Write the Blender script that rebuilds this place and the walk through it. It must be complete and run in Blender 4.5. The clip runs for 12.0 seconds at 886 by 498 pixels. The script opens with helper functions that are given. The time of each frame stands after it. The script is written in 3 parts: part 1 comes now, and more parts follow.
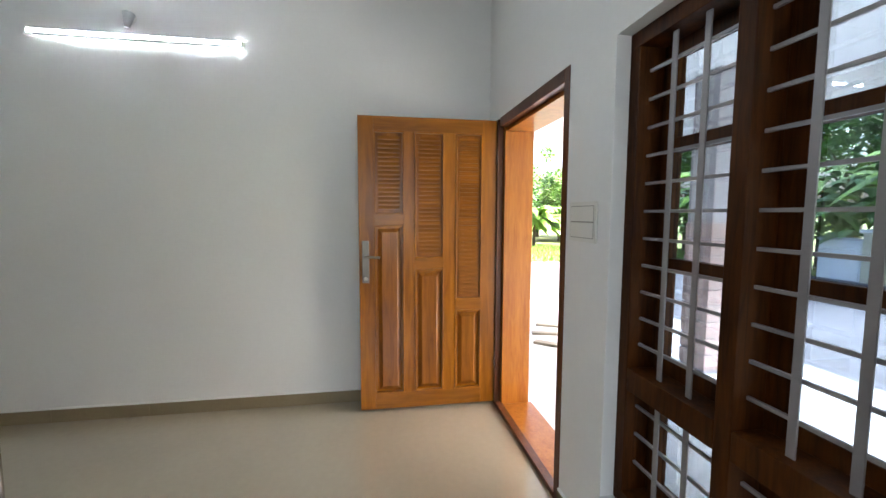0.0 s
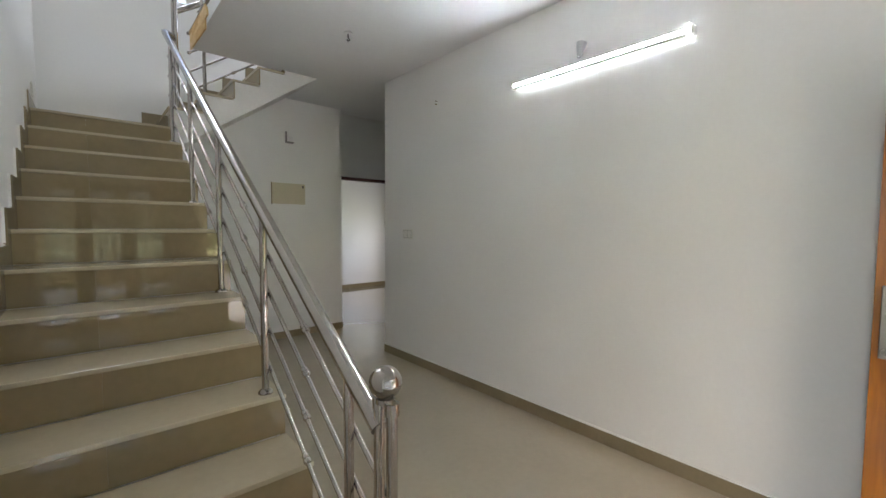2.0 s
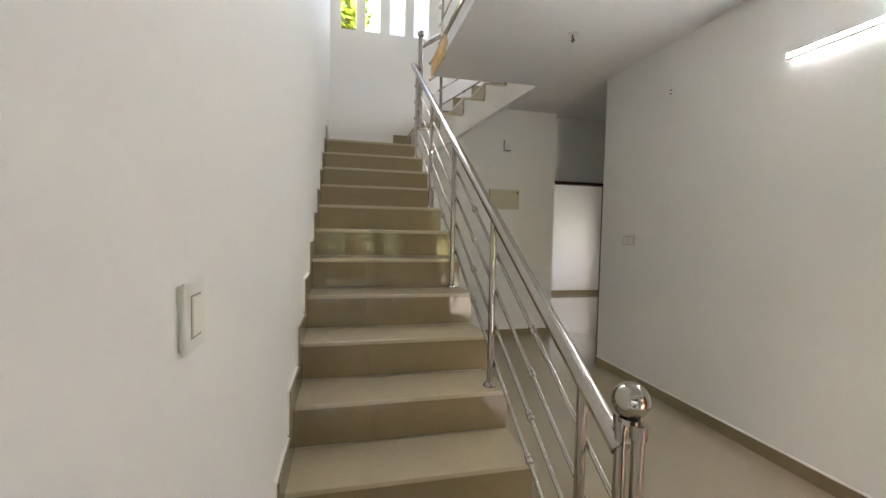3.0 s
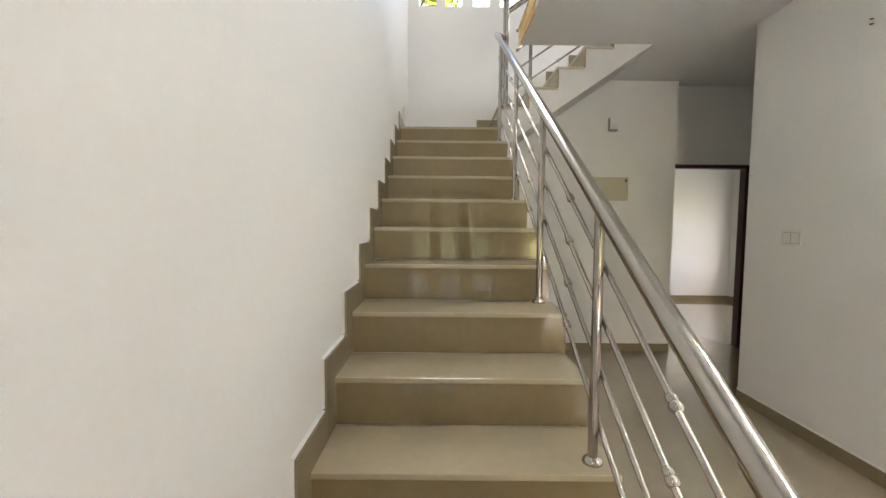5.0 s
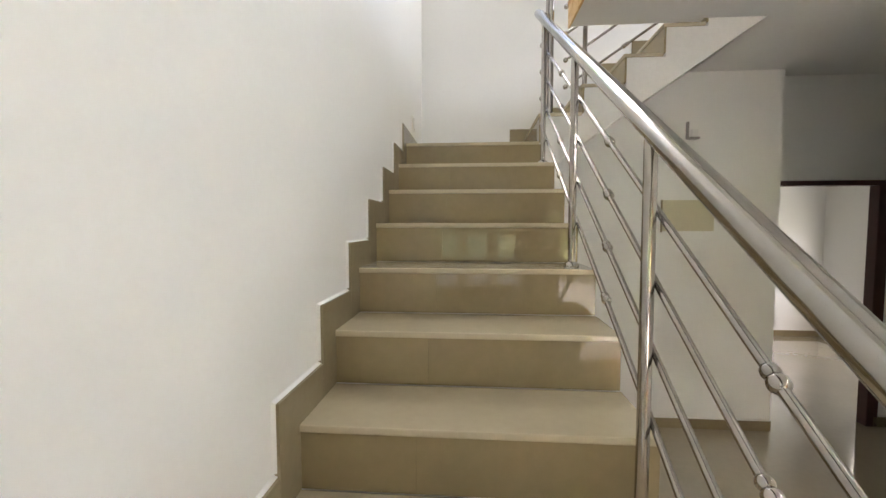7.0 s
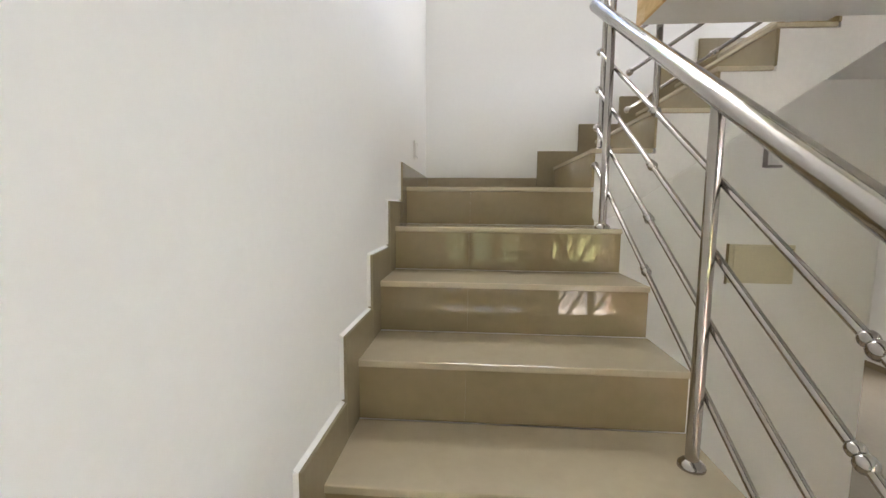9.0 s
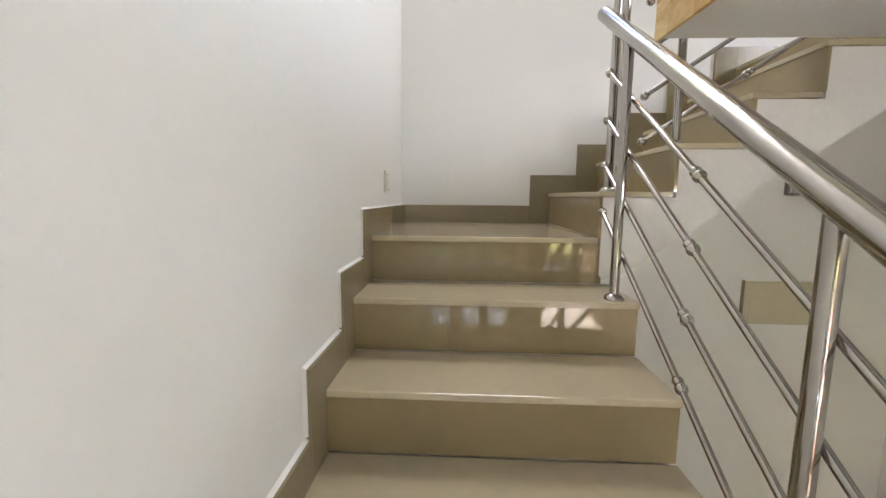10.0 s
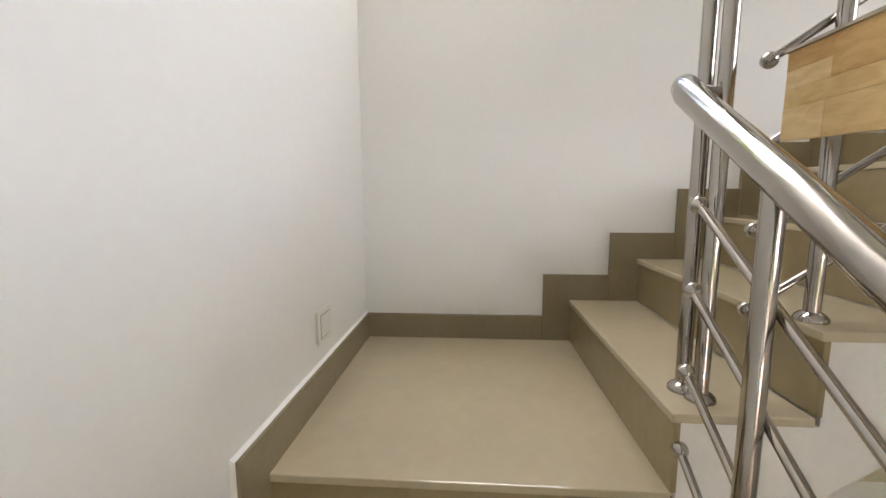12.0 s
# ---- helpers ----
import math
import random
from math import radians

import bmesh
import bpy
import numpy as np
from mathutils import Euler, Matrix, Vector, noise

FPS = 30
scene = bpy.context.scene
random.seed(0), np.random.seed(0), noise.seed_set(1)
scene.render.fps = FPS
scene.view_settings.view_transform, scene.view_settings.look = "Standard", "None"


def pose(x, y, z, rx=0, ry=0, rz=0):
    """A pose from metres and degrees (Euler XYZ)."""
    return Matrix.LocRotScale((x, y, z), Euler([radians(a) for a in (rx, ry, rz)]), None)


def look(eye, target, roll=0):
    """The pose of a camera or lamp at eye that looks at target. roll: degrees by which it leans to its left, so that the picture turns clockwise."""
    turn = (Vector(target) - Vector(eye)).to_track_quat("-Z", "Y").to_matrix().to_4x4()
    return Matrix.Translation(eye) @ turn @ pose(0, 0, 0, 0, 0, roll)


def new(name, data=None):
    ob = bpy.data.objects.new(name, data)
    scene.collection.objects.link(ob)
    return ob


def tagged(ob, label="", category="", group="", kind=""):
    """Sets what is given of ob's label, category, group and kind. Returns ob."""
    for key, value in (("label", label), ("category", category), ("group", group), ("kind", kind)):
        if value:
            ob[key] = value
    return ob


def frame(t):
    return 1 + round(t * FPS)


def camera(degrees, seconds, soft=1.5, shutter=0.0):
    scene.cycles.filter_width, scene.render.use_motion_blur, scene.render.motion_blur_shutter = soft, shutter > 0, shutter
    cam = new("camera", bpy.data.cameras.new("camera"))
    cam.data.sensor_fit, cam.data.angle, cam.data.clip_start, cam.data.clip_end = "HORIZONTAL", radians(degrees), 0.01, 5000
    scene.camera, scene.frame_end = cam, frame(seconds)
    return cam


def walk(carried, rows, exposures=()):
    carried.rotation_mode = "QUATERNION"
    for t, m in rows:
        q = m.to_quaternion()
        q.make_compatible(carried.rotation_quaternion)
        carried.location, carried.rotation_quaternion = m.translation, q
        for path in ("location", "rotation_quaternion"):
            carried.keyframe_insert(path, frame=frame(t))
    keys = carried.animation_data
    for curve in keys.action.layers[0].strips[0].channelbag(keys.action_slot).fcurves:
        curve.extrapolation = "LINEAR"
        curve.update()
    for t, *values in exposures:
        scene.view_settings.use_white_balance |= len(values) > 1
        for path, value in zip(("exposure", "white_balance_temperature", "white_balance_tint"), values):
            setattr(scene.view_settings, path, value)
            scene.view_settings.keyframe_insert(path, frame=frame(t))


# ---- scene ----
cam = camera(94.5, 12.0, soft=1.5)
PATH = [
    (0, (-0.189, -4.313, 1.398), (1.776, -4.640, 1.228), 0.2),
    (0.5, (0.001, -4.353, 1.419), (1.993, -4.427, 1.262), -0.6),
    (1, (0.181, -4.368, 1.424), (2.153, -4.061, 1.289), -0.6),
    (1.5, (0.316, -4.375, 1.436), (2.085, -3.449, 1.313), -0.1),
    (2, (0.286, -4.291, 1.436), (1.602, -2.788, 1.324), 0.4),
    (2.5, (0.236, -4.232, 1.425), (1.043, -2.405, 1.318), 0.6),
    (3, (0.21, -4.224, 1.422), (0.669, -2.28, 1.324), 1.2),
    (5, (0.394, -3.681, 1.431), (0.397, -1.685, 1.306), 0.5),
    (5.5, (0.473, -3.429, 1.474), (0.331, -1.438, 1.355), 0.2),
    (6, (0.436, -3.122, 1.526), (0.276, -1.13, 1.444), -0.7),
    (6.5, (0.413, -2.927, 1.634), (0.28, -0.934, 1.544), -0.8),
    (7, (0.468, -2.69, 1.746), (0.312, -0.7, 1.632), -0.0),
    (9, (0.333, -1.945, 2.192), (0.19, 0.04, 1.985), 0.5),
    (9.5, (0.305, -1.762, 2.333), (0.227, 0.225, 2.113), 0.2),
    (10, (0.364, -1.558, 2.434), (0.272, 0.424, 2.182), 0.5),
    (10.5, (0.383, -1.363, 2.542), (0.311, 0.619, 2.28), 0.2),
    (11, (0.411, -1.16, 2.681), (0.323, 0.822, 2.425), -0.3),
    (11.5, (0.467, -0.98, 2.802), (0.344, 1.0, 2.548), -0.0),
    (12, (0.463, -0.805, 2.898), (0.32, 1.172, 2.634), -0.2),
]
EXPOSURES = [(0.0, 3.12, 6050, 11), (1.5, 3.3, 5950, 11), (2.5, 3.5, 6800, 15), (5.5, 3.93, 7000, 15), (9.5, 4.05, 6850, 16), (12.0, 3.83, 7150, 17)]
walk(cam, [(t, look(e, g, r)) for t, e, g, r in PATH], EXPOSURES)

# ---- world, sun and large lights ----
world = bpy.data.worlds.new("world")
scene.world = world
world.use_nodes = True
wn = world.node_tree
sky = wn.nodes.new("ShaderNodeTexSky")
sky.sky_type = "NISHITA"
sky.sun_disc = False
sky.sun_elevation, sky.sun_rotation = radians(48), radians(200)
sky.dust_density, sky.ozone_density = 7.0, 0.3
wn.nodes["Background"].inputs["Strength"].default_value = 0.15
wn.links.new(sky.outputs[0], wn.nodes["Background"].inputs[0])

sun_data = bpy.data.lights.new("sun", "SUN")
sun_data.energy, sun_data.angle, sun_data.color = 5.0, radians(12), (1.0, 0.96, 0.9)
sun = new("sun", sun_data)
sun.matrix_world = look((0, 0, 0), (0.25, 0.62, -0.74))


def opening_lamp(name, place, towards, width, height, power, color=(0.9, 0.96, 1.0)):
    data = bpy.data.lights.new(name, "AREA")
    data.shape, data.size, data.size_y, data.energy, data.color = "RECTANGLE", width, height, power, color
    ob = new(name, data)
    ob.matrix_world = look(place, towards)
    return ob


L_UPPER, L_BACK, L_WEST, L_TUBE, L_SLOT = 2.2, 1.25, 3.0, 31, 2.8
opening_lamp("sky_light_upper_window", (4.65, -2.2, 4.6), (0, -2.0, 3.9), 3.0, 1.4, L_UPPER, (0.97, 0.97, 0.97))
opening_lamp("sky_light_slots", (0.65, 0.90, 4.72), (0.65, 0.0, 4.1), 1.06, 0.8, L_SLOT, (0.88, 0.93, 1.0))
# Fill lamp in an unseen west opening, added to brighten the east wall.
opening_lamp("added_fill_west_opening", (-3.36, -4.6, 1.5), (0, -4.3, 1.4), 0.9, 1.3, L_WEST)
opening_lamp("sky_light_back_room", (5.85, 2.7, 1.5), (3, 2.7, 1.2), 1.4, 1.2, L_BACK, (1.0, 0.97, 0.90))

# ---- materials ----


def mat(name, color, rough=0.5, metal=0.0, var=0.06, scale=3.0, fine=60.0, bump=0.0, warp=None, dirt=0.0, coat=0.0,
        per_object=0.0):
    m = bpy.data.materials.new(name)
    m.use_nodes = True
    nt = m.node_tree
    n, l = nt.nodes, nt.links
    b = n["Principled BSDF"]
    b.inputs["Metallic"].default_value = metal
    b.inputs["Coat Weight"].default_value = coat
    tc = n.new("ShaderNodeTexCoord")
    mp = n.new("ShaderNodeMapping")
    l.new(tc.outputs["Object"], mp.inputs[0])
    if warp:
        mp.inputs["Scale"].default_value = warp
    big, small = n.new("ShaderNodeTexNoise"), n.new("ShaderNodeTexNoise")
    for t, s, d in ((big, scale, 4), (small, fine, 3)):
        t.inputs["Scale"].default_value, t.inputs["Detail"].default_value = s, d
        l.new(mp.outputs[0], t.inputs["Vector"])
    mix = n.new("ShaderNodeMixRGB")
    mix.inputs[0].default_value = 0.35
    l.new(big.outputs[0], mix.inputs[1])
    l.new(small.outputs[0], mix.inputs[2])
    ramp = n.new("ShaderNodeValToRGB")
    ramp.color_ramp.elements[0].position, ramp.color_ramp.elements[1].position = 0.32, 0.68
    lo = [c * (1 - var) for c in color]
    hi = [min(1, c * (1 + var)) for c in color]
    ramp.color_ramp.elements[0].color, ramp.color_ramp.elements[1].color = (*lo, 1), (*hi, 1)
    l.new(mix.outputs[0], ramp.inputs[0])
    out = ramp.outputs[0]
    if per_object:
        info, hs, ma = n.new("ShaderNodeObjectInfo"), n.new("ShaderNodeHueSaturation"), n.new("ShaderNodeMapRange")
        ma.inputs["To Min"].default_value, ma.inputs["To Max"].default_value = 1 - per_object, 1 + per_object
        l.new(info.outputs["Random"], ma.inputs["Value"])
        l.new(ma.outputs[0], hs.inputs["Value"])
        l.new(out, hs.inputs["Color"])
        out = hs.outputs[0]
    l.new(out, b.inputs["Base Color"])
    r = n.new("ShaderNodeMapRange")
    r.inputs["To Min"].default_value, r.inputs["To Max"].default_value = max(0.02, rough * 0.8), min(1, rough * 1.2)
    l.new(mix.outputs[0], r.inputs["Value"])
    l.new(r.outputs[0], b.inputs["Roughness"])
    if bump:
        bp = n.new("ShaderNodeBump")
        bp.inputs["Strength"].default_value, bp.inputs["Distance"].default_value = bump, 0.004
        l.new(mix.outputs[0], bp.inputs["Height"])
        l.new(bp.outputs[0], b.inputs["Normal"])
    return m


def wood_mat(name, dark, light, rough=0.3, scale=6.0, stretch=(9, 9, 0.9), coat=0.12, spec=0.28):
    m = bpy.data.materials.new(name)
    m.use_nodes = True
    n, l = m.node_tree.nodes, m.node_tree.links
    b = n["Principled BSDF"]
    b.inputs["Roughness"].default_value = rough
    b.inputs["Coat Weight"].default_value = coat
    b.inputs["Coat Roughness"].default_value = 0.2
    b.inputs["Specular IOR Level"].default_value = spec
    tc, mp = n.new("ShaderNodeTexCoord"), n.new("ShaderNodeMapping")
    mp.inputs["Scale"].default_value = stretch
    l.new(tc.outputs["Object"], mp.inputs[0])
    warp, grain = n.new("ShaderNodeTexNoise"), n.new("ShaderNodeTexNoise")
    warp.inputs["Scale"].default_value, warp.inputs["Detail"].default_value = scale * 0.35, 3
    grain.inputs["Scale"].default_value, grain.inputs["Detail"].default_value = scale, 8
    grain.inputs["Distortion"].default_value = 1.2
    l.new(mp.outputs[0], warp.inputs["Vector"])
    l.new(mp.outputs[0], grain.inputs["Vector"])
    mix = n.new("ShaderNodeMixRGB")
    mix.inputs[0].default_value = 0.5
    l.new(warp.outputs[0], mix.inputs[1])
    l.new(grain.outputs[0], mix.inputs[2])
    ramp = n.new("ShaderNodeValToRGB")
    e = ramp.color_ramp.elements
    e[0].position, e[1].position = 0.36, 0.64
    e[0].color, e[1].color = (*dark, 1), (*light, 1)
    l.new(mix.outputs[0], ramp.inputs[0])
    l.new(ramp.outputs[0], b.inputs["Base Color"])
    bp = n.new("ShaderNodeBump")
    bp.inputs["Strength"].default_value, bp.inputs["Distance"].default_value = 0.15, 0.002
    l.new(grain.outputs[0], bp.inputs["Height"])
    l.new(bp.outputs[0], b.inputs["Normal"])
    return m


M_WALL = mat("white_emulsion", (0.79, 0.785, 0.755), 0.55, var=0.025, scale=1.3, fine=45, bump=0.12)
M_CEIL = mat("ceiling_paint", (0.74, 0.74, 0.73), 0.7, var=0.03, scale=1.5, fine=40, bump=0.1)
M_FLOOR = mat("vitrified_floor_tile", (0.40, 0.343, 0.248), 0.12, var=0.06, scale=1.6, fine=24, coat=1.0)
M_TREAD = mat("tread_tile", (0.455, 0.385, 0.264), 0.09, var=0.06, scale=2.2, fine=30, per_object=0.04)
# A browner tile, its colour also deepened by shade on the riser faces.
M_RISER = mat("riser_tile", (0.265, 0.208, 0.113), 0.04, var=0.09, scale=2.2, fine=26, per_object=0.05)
M_SKIRT = mat("skirting_tile", (0.25, 0.203, 0.122), 0.16, var=0.08, scale=3, fine=40, per_object=0.04)
M_PLASTER = mat("rough_white_plaster", (0.66, 0.64, 0.60), 0.8, var=0.06, scale=4, fine=50, bump=0.5)
M_STEEL = mat("polished_stainless_steel", (0.42, 0.39, 0.355), 0.13, metal=1.0, var=0.04, scale=4, fine=80)
M_LOCK = mat("worn_lock_steel", (0.22, 0.20, 0.17), 0.42, metal=1.0, var=0.12, scale=14, fine=120)
M_TEAK = wood_mat("varnished_teak", (0.18, 0.056, 0.0025), (0.34, 0.122, 0.005), scale=3.0)
# Darker copy of the teak: shade of the recessed panels put into the colour.
M_TEAKP = wood_mat("shade_darkened_teak_panel", (0.13, 0.039, 0.003), (0.28, 0.098, 0.007), scale=3.5)
M_TEAKH = wood_mat("varnished_teak_cross_grain", (0.155, 0.050, 0.0035), (0.29, 0.106, 0.007), scale=3.0, stretch=(9, 0.9, 9))
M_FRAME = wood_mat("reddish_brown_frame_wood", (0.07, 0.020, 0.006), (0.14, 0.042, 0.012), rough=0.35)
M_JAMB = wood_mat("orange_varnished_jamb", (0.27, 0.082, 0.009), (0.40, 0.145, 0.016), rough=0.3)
M_WINW = wood_mat("dark_varnished_window_wood", (0.024, 0.0065, 0.0008), (0.075, 0.022, 0.0025), rough=0.5, coat=0.0, spec=0.1)
M_GRILL = mat("grey_painted_grille_steel", (0.22, 0.20, 0.198), 0.4, var=0.06, scale=8, fine=90)
M_PLY_PALE = wood_mat("pale_shuttering_board", (0.62, 0.43, 0.20), (0.80, 0.60, 0.33), rough=0.7, stretch=(2, 3, 9), coat=0.0)
M_PLY_WARM = wood_mat("warm_shuttering_board", (0.48, 0.28, 0.10), (0.66, 0.43, 0.19), rough=0.75, stretch=(2, 3, 9), coat=0.0)
M_PLY = wood_mat("raw_shuttering_board", (0.56, 0.36, 0.15), (0.74, 0.53, 0.26), rough=0.7, stretch=(2, 3, 9), coat=0.0)
M_PLASTIC = mat("cream_plastic", (0.73, 0.72, 0.66), 0.35, var=0.02, scale=6)
M_WPLASTIC = mat("white_plastic", (0.72, 0.72, 0.70), 0.3, var=0.02, scale=6)
M_DB = mat("yellowed_cream_cover", (0.58, 0.53, 0.37), 0.4, var=0.05, scale=6)
M_HOLDER = mat("grey_white_holder_plastic", (0.42, 0.43, 0.43), 0.4, var=0.05)
# Same cream plastic, greyed: the shade round the rockers is in the colour.
M_GAP = mat("shadowy_switch_gap_plastic", (0.30, 0.29, 0.25), 0.6, var=0.1)
M_BLACK = mat("black_plastic", (0.02, 0.02, 0.02), 0.4, var=0.1)
M_DARKDOOR = mat("dark_red_brown_paint", (0.06, 0.014, 0.010), 0.35, var=0.15, scale=6)
M_PORCH = mat("pale_porch_paving", (0.42, 0.415, 0.41), 0.35, var=0.18, scale=1.5, fine=20)
M_GRASS = mat("grass", (0.20, 0.22, 0.06), 0.9, var=0.5, scale=2.5, fine=30, bump=0.6)
M_ROAD = mat("grey_yard", (0.095, 0.092, 0.098), 0.8, var=0.3, scale=2, fine=40, bump=0.4)
M_LEAF = mat("bright_leaves", (0.17, 0.29, 0.04), 0.45, var=0.45, scale=1.2, fine=12)
M_DLEAF = mat("deep_green_leaves", (0.075, 0.16, 0.035), 0.5, var=0.4, scale=1.2, fine=12)
M_TRUNK = mat("bark", (0.12, 0.09, 0.06), 0.9, var=0.3, scale=4, fine=30, bump=0.8)
M_SCREED = mat("grout", (0.20, 0.17, 0.13), 0.8, var=0.1)
M_BRICK = mat("red_brown_wall_paint", (0.42, 0.29, 0.25), 0.7, var=0.12)


def glass_mat():
    m = bpy.data.materials.new("clear_glass")
    m.use_nodes = True
    n, l = m.node_tree.nodes, m.node_tree.links
    n.remove(n["Principled BSDF"])
    tr, gl, mx, fr = (n.new(k) for k in ("ShaderNodeBsdfTransparent", "ShaderNodeBsdfGlossy", "ShaderNodeMixShader",
                                         "ShaderNodeLayerWeight"))
    tr.inputs[0].default_value = (0.55, 0.62, 0.695, 1)
    gl.inputs["Roughness"].default_value = 0.02
    pw, sc = n.new("ShaderNodeMath"), n.new("ShaderNodeMath")
    pw.operation, sc.operation = "POWER", "MULTIPLY_ADD"
    pw.inputs[1].default_value = 5.0
    sc.inputs[1].default_value, sc.inputs[2].default_value = 0.88, 0.11
    l.new(fr.outputs["Facing"], pw.inputs[0])
    l.new(pw.outputs[0], sc.inputs[0])
    l.new(sc.outputs[0], mx.inputs[0])
    l.new(tr.outputs[0], mx.inputs[1])
    l.new(gl.outputs[0], mx.inputs[2])
    l.new(mx.outputs[0], n["Material Output"].inputs[0])
    return m


def glow(name, color, strength):
    m = bpy.data.materials.new(name)
    m.use_nodes = True
    b = m.node_tree.nodes["Principled BSDF"]
    b.inputs["Base Color"].default_value = (*color, 1)
    b.inputs["Emission Color"].default_value = (*color, 1)
    b.inputs["Emission Strength"].default_value = strength
    return m


M_GLASS = glass_mat()
M_TUBE = glow("lit_led_tube", (0.86, 0.95, 1.0), L_TUBE)

# ---- builders ----


def box(bm, x0, x1, y0, y1, z0, z1, bevel=0.0):
    """One box from bounds into bm, with its own bevelled edges."""
    vs = [bm.verts.new((x, y, z)) for x in (x0, x1) for y in (y0, y1) for z in (z0, z1)]
    fs = [bm.faces.new([vs[i] for i in f]) for f in
          ((0, 1, 3, 2), (4, 6, 7, 5), (0, 4, 5, 1), (2, 3, 7, 6), (0, 2, 6, 4), (1, 5, 7, 3))]
    if bevel:
        es = list({e for f in fs for e in f.edges})
        bmesh.ops.bevel(bm, geom=es, offset=bevel, segments=2, affect="EDGES", profile=0.6)
    return bm


def tube(bm, a, b, r, seg=14, r2=None):
    a, b = Vector(a), Vector(b)
    d = b - a
    m = Matrix.Translation((a + b) / 2) @ d.to_track_quat("Z", "Y").to_matrix().to_4x4()
    bmesh.ops.create_cone(bm, cap_ends=True, segments=seg, radius1=r, radius2=r if r2 is None else r2,
                          depth=d.length, matrix=m)
    return bm


def ball(bm, c, r, u=16, v=10):
    bmesh.ops.create_uvsphere(bm, u_segments=u, v_segments=v, radius=r, matrix=Matrix.Translation(c))
    return bm


def prism(bm, pts, axis, a, b):
    """A closed outline of 2D points pushed along an axis from a to b."""
    def put(p, v):
        return {"x": (v, p[0], p[1]), "y": (p[0], v, p[1]), "z": (p[0], p[1], v)}[axis]
    va, vb = [bm.verts.new(put(p, a)) for p in pts], [bm.verts.new(put(p, b)) for p in pts]
    bm.faces.new(va)
    bm.faces.new(vb[::-1])
    for i in range(len(pts)):
        j = (i + 1) % len(pts)
        bm.faces.new((va[i], vb[i], vb[j], va[j]))
    return bm


def sweep(bm, pts, r, seg=14):
    """A round bar along a polyline, with mitred joints."""
    pts = [Vector(p) for p in pts]
    rings = []
    for i, p in enumerate(pts):
        d = (pts[min(i + 1, len(pts) - 1)] - pts[max(i - 1, 0)]).normalized()
        side = d.cross(Vector((0, 0, 1)))
        side = side.normalized() if side.length > 1e-3 else Vector((1, 0, 0))
        up = side.cross(d)
        rings.append([bm.verts.new(p + side * (r * math.cos(2 * math.pi * k / seg)) + up * (r * math.sin(2 * math.pi * k / seg)))
                      for k in range(seg)])
    for q, s in zip(rings, rings[1:]):
        for k in range(seg):
            bm.faces.new((q[k], q[(k + 1) % seg], s[(k + 1) % seg], s[k]))
    bm.faces.new(rings[0])
    bm.faces.new(rings[-1][::-1])
    return bm


def part(name, bm, material, parent=None, label="", smooth=False):
    bmesh.ops.recalc_face_normals(bm, faces=bm.faces)
    me = bpy.data.meshes.new(name)
    bm.to_mesh(me)
    bm.free()
    me.materials.append(material)
    if smooth:
        me.shade_smooth()
        me.set_sharp_from_angle(angle=radians(40))
    ob = new(name, me)
    if parent:
        ob.parent = parent
    if label:
        ob["label"] = label
    return ob


def thing(name, label, category, group="", kind="", at=(0, 0, 0)):
    ob = new(name)
    ob.location = at
    return tagged(ob, label, category, group, kind)


def wall_with_holes(name, axis, v0, v1, u0, u1, z0, z1, holes, material, label):
    """A wall slab along x (axis "y") or along y (axis "x"), cut by rectangular holes (u0, u1, z0, z1)."""
    bm = bmesh.new()
    us = sorted({u0, u1, *[h[0] for h in holes], *[h[1] for h in holes]})
    zs = sorted({z0, z1, *[h[2] for h in holes], *[h[3] for h in holes]})
    grid = {}

    def vert(u, z, v):
        key = (u, z, v)
        if key not in grid:
            grid[key] = bm.verts.new((v, u, z) if axis == "x" else (u, v, z))
        return grid[key]

    def solid(i, j):
        if not (0 <= i < len(us) - 1 and 0 <= j < len(zs) - 1):
            return False
        um, zm = (us[i] + us[i + 1]) / 2, (zs[j] + zs[j + 1]) / 2
        return not any(h[0] < um < h[1] and h[2] < zm < h[3] for h in holes)

    for i in range(len(us) - 1):
        for j in range(len(zs) - 1):
            if not solid(i, j):
                continue
            a, b, c, d = us[i], us[i + 1], zs[j], zs[j + 1]
            for v in (v0, v1):
                bm.faces.new([vert(a, c, v), vert(b, c, v), vert(b, d, v), vert(a, d, v)])
            for (p, q), other in ((((a, c), (a, d)), (i - 1, j)), (((b, c), (b, d)), (i + 1, j)),
                                  (((a, c), (b, c)), (i, j - 1)), (((a, d), (b, d)), (i, j + 1))):
                if not solid(*other):
                    bm.faces.new([vert(*p, v0), vert(*q, v0), vert(*q, v1), vert(*p, v1)])
    return tagged(part(name, bm, material), label, "wall", kind="structure")


# ---- dimensions ----
R, T = 0.1757, 0.2815            # riser and going of the first flight
R2, NL = 0.1757, 13              # riser of the second flight, risers up to the landing
ZL = NL * R                      # landing
ZC, ZU = 3.01, ZL + 5 * R2       # ceiling, upper floor
XE, YS, YN = 2.84, -5.17, 0.91   # east wall, south wall, north wall
YD = 1.07                        # wall of the inner door
XV = 1.062                       # edge of the upper slab
XO = 0.925                       # open end of the treads
TOP = 6.0

